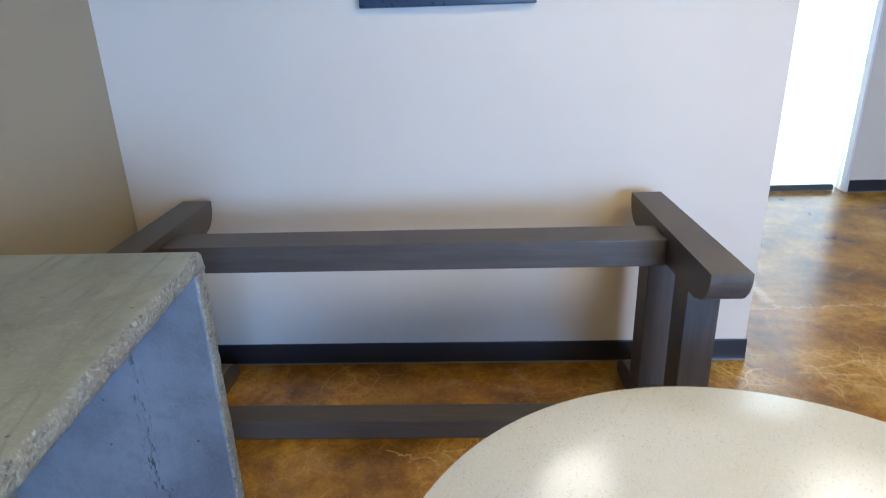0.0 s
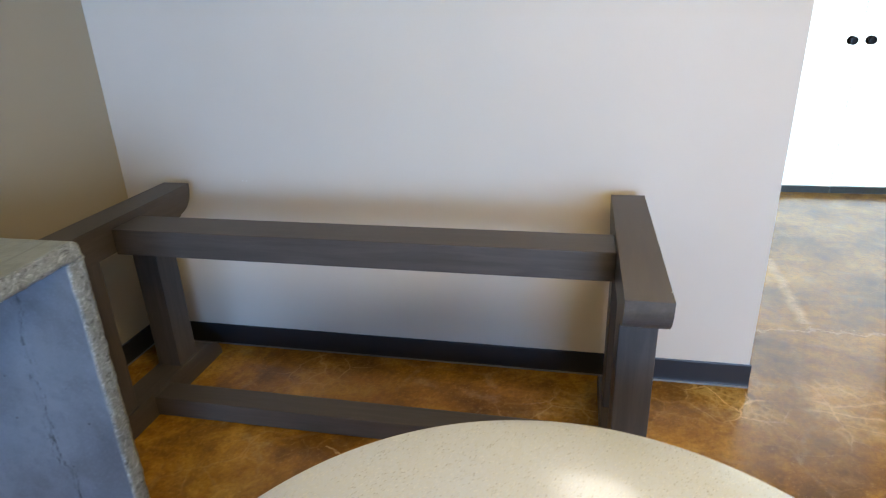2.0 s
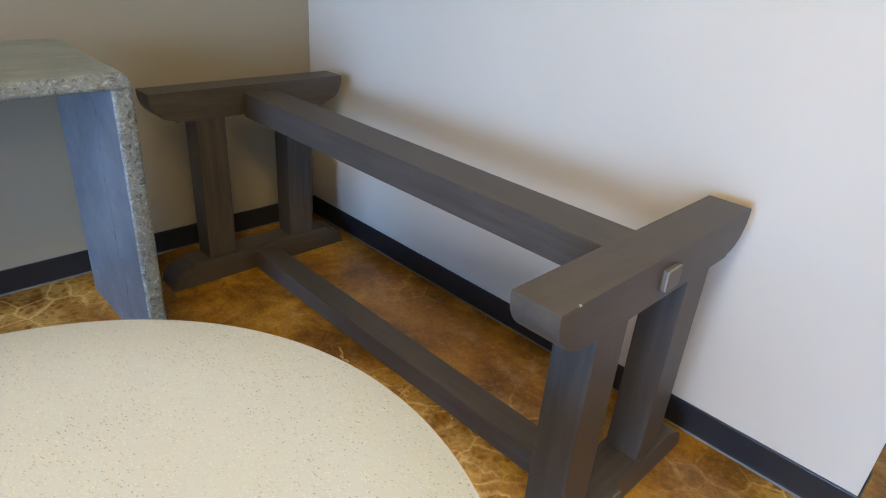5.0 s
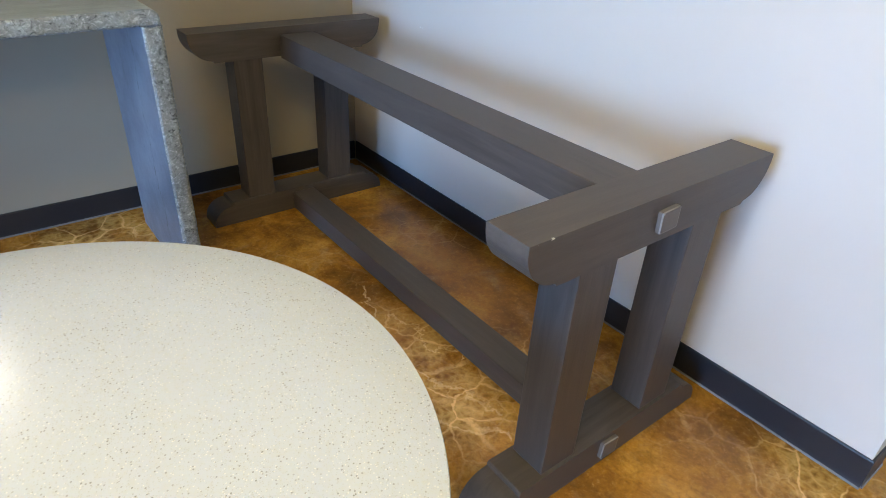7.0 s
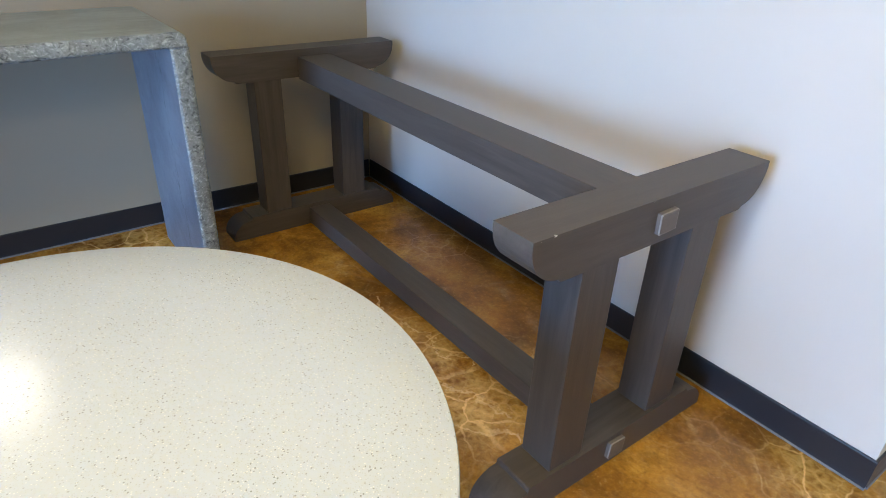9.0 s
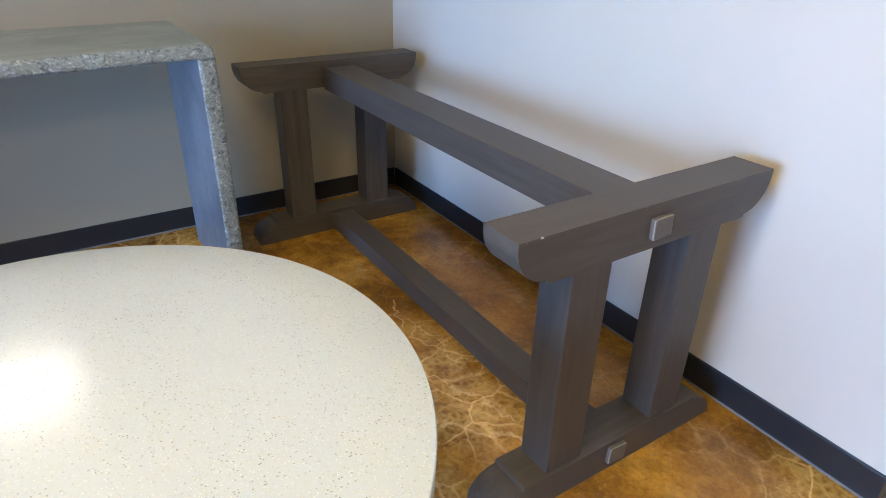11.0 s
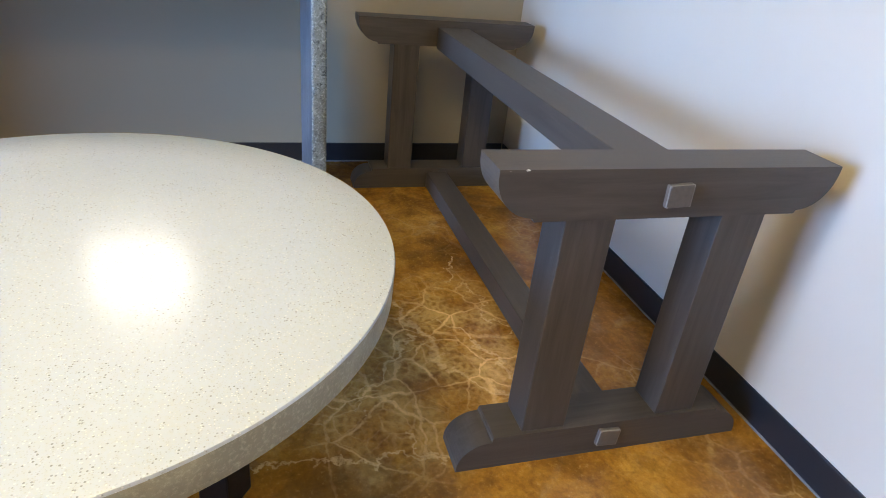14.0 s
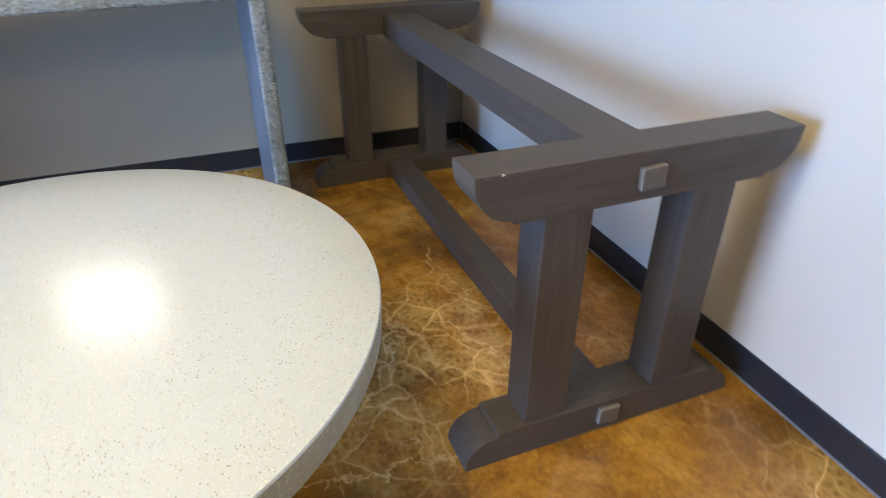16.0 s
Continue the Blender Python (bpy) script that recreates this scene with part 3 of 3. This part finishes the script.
ceiling_light(1.96, 1.06, 0.40, M_LAMP_HALL, "square glowing ceiling light in the hall")
ceiling_light(3.52, 0.80, 0.40, M_LAMP_HALL, "square glowing ceiling light in the hall")
for x in (2.3, 4.5):
    ceiling_light(x, -1.85, 0.80, M_LAMP, "square warm ceiling light")

# ---------------------------------------------------------------- trestle table base
YC, H = -0.437, 0.71
NEAR0, NEAR1, FAR0, FAR1 = 1.868, 1.968, 0.288, 0.388


def rail_outline():
    a, b, top, low = 0.3645, 0.290, H, 0.610
    end = []
    for i in range(13):
        th = radians(82 * i / 12)
        end.append((b + (a - b) * math.cos(th), top - 0.012 - 0.080 * math.sin(th)))
    end += [(b, low + 0.007), (b - 0.004, low)]
    right = [(a, top)] + end
    return right + [(-y, z) for y, z in reversed(right)]


def foot_outline():
    a, b, top = 0.366, 0.290, 0.088
    end = [(b - 0.004, top), (b - 0.001, top - 0.004), (b, top - 0.012)]
    for i in range(11):
        th = radians(90 - 80 * i / 10)
        end.append((b + 0.004 + (a - b - 0.004) * math.cos(th), 0.006 + (top - 0.019) * math.sin(th)))
    end.append((a, 0.0))
    return end + [(-y, z) for y, z in reversed(end)]


def plug(x, z, parent, tilt=0.0):
    bm = box(-0.004, 0.012, -0.027, 0.027, -0.023, 0.023, 0.004, 2)
    bmesh.ops.rotate(bm, verts=bm.verts, cent=(0, 0, 0), matrix=Matrix.Rotation(radians(tilt), 3, "X"))
    bmesh.ops.translate(bm, verts=bm.verts, vec=(x, -0.003, z))
    for f in bm.faces:
        f.material_index = 1 if f.calc_area() < 0.0006 and abs(f.normal.x) < 0.95 and f.calc_center_median().x > x + 0.005 else 0
    return part("square_plug", bm, (M_PLUG, M_WORN), parent, "pale square wooden plug with worn edges")


base = thing("trestle_table_base", Matrix.Translation((0, YC, 0)), "dark grey-brown stained timber trestle base without top, by the wall", "table base")
for x0, x1, out in ((NEAR0, NEAR1, 1), (FAR0, FAR1, -1)):
    rail = part("top_rail", prism(rail_outline(), x0, x1, 0, 0.0025), M_WOOD_Y, base, "top rail with rounded ends")
    foot = part("foot", prism(foot_outline(), x0 - 0.002, x1 + 0.002, 0, 0.0025), M_WOOD_Y, base, "floor foot with a stepped rounded end")
    for y in (-0.168, 0.172):
        part("post", box(x0 + 0.005, x1 - 0.006, y - 0.052, y + 0.052, 0.0875, 0.6105, 0.003), M_WOOD_Z, base)
    if out > 0:
        plug(x1, 0.658, rail, 3)
        plug(x1 + 0.002, 0.050, foot, -4)
part("top_stretcher", box(FAR1, NEAR0, -0.048, 0.083, 0.602, 0.684, 0.003), M_WOOD_X, base)
part("low_stretcher", box(FAR1, NEAR0, -0.046, 0.046, 0.003, 0.072, 0.003), M_WOOD_X, base)

# ---------------------------------------------------------------- round table
round_table = thing("round_table", Matrix.Translation((1.757, -1.551, 0)), "round table with a polished cream speckled concrete top on dark legs", "table")
R, ZT, TH = 0.615, 0.495, 0.066
top = lathe([(0.0, ZT), (0.25, ZT), (0.45, ZT), (R - 0.006, ZT), (R - 0.002, ZT - 0.0015), (R, ZT - 0.006), (R - 0.002, ZT - TH + 0.004), (R - 0.006, ZT - TH), (0.0, ZT - TH)], 160)
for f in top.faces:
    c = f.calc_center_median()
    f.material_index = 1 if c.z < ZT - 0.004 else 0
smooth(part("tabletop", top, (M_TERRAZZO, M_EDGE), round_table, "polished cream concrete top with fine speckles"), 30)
for i in range(4):
    a = radians(56 + 90 * i)
    bm = box(-0.036, 0.036, -0.036, 0.036, 0.0, ZT - TH, 0.004)
    bmesh.ops.rotate(bm, verts=bm.verts, cent=(0, 0, 0), matrix=Matrix.Rotation(a, 3, "Z"))
    bmesh.ops.translate(bm, verts=bm.verts, vec=(0.325 * math.cos(a), 0.325 * math.sin(a), 0))
    part("leg", bm, M_BLACK, round_table, "dark square leg")
for a in (56, 146):
    bm = box(-0.29, 0.29, -0.02, 0.02, ZT - TH - 0.06, ZT - TH - 0.001, 0.003)
    bmesh.ops.rotate(bm, verts=bm.verts, cent=(0, 0, 0), matrix=Matrix.Rotation(radians(a), 3, "Z"))
    part("cross_rail", bm, M_BLACK, round_table)

# ---------------------------------------------------------------- concrete table
CT_TURN = 4.5
ct = thing("concrete_table", Matrix.Translation((0.735, -0.957, 0)) @ Matrix.Rotation(radians(CT_TURN), 4, "Z"), "grey cast concrete waterfall table with rough broken edges", "table")
DEEP, LONG, HIGH, SLAB, LEG, ROUND = 0.54, 2.05, 0.858, 0.042, 0.052, 0.030


def placed(bm, x, y, z):
    bmesh.ops.translate(bm, verts=bm.verts, vec=(x, y, z))
    for v in bm.verts:
        for end in (0.0, -LONG):
            inward = abs(v.co.y - end)
            drop = HIGH - v.co.z
            if inward < ROUND and drop < ROUND:
                a, c = ROUND - inward, ROUND - drop
                far = math.hypot(a, c)
                if far > ROUND:
                    v.co.y = end + (-1 if end == 0.0 else 1) * (ROUND - a * ROUND / far)
                    v.co.z = HIGH - ROUND + c * ROUND / far
        v.co.y -= v.co.x * math.tan(radians(CT_TURN))
    return bm


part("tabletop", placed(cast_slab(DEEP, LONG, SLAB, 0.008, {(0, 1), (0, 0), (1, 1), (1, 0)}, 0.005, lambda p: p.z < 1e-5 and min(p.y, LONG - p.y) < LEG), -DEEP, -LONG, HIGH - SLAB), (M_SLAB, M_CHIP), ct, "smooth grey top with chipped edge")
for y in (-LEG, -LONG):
    part("leg_panel", placed(cast_slab(DEEP, LEG, HIGH - SLAB - 0.001, 0.009, {(0, 1), (0, 0)}, 0.0045, lambda p: p.z > HIGH - SLAB - 0.002), -DEEP, y, 0.0), (M_LEG, M_CHIP), ct, "solid concrete end panel, tinted for blue daylight and shade")

# ---------------------------------------------------------------- small things
pic = thing("framed_picture", Matrix.Translation((1.245, 0, 1.33)), "dark blue framed picture hung on the pale wall", "picture")
for x0, x1, z0, z1 in ((-0.285, 0.285, 0.0, 0.04), (-0.285, 0.285, 0.66, 0.70), (-0.285, -0.245, 0.04, 0.66), (0.245, 0.285, 0.04, 0.66)):
    part("frame_side", box(x0, x1, -0.034, -0.002, z0, z1, 0.004), M_FRAME, pic)
part("print", box(-0.246, 0.246, -0.016, -0.004, 0.038, 0.662), M_ART, pic, "blue print")

tag = thing("paper_tag", Matrix.Translation((0.835, -1.928, 0)), "pale blue paper tag hanging on a teal string", "tag")
part("paper", prism([(-0.010, 0.665), (0.006, 0.665), (0.032, 0.567), (-0.036, 0.567)], 0.0, 0.0015, 0), M_PAPER, tag)
part("string", lathe([(0.0, 0.655), (0.0015, 0.655), (0.0015, HIGH - 0.01), (0.0, HIGH - 0.01)], 8, (0.003, 0.0)), M_STRING, tag)

chip = thing("wall_chip", Matrix.Translation((0.571, 0, 0.702)), "tiny pale chip in the wall paint", "paint chip")
for dx, w in ((-0.008, 0.006), (0.007, 0.004)):
    part("chip", prism([(dx - w / 2, -0.002), (dx + w / 2, -0.002), (dx + w / 3, 0.003), (dx - w / 3, 0.002)], -0.0012, 0.0, 1), M_SPECK, chip)

for y, z, r in ((-0.312, H - 0.001, 0.0040), (-0.345, H - 0.002, 0.0026), (-0.05, H - 0.001, 0.0025)):
    bm = bmesh.new()
    bmesh.ops.create_icosphere(bm, subdivisions=2, radius=r)
    for v in bm.verts:
        v.co = Vector((v.co.x * 0.6, v.co.y * 1.5, v.co.z * 0.5)) * (1 + 0.5 * noise.noise(v.co * 400))
    bmesh.ops.translate(bm, verts=bm.verts, vec=(NEAR1 - 0.0015, y, z - 0.0005))
    part("worn_chip", bm, M_SPECK, base, "pale worn chip on the edge")
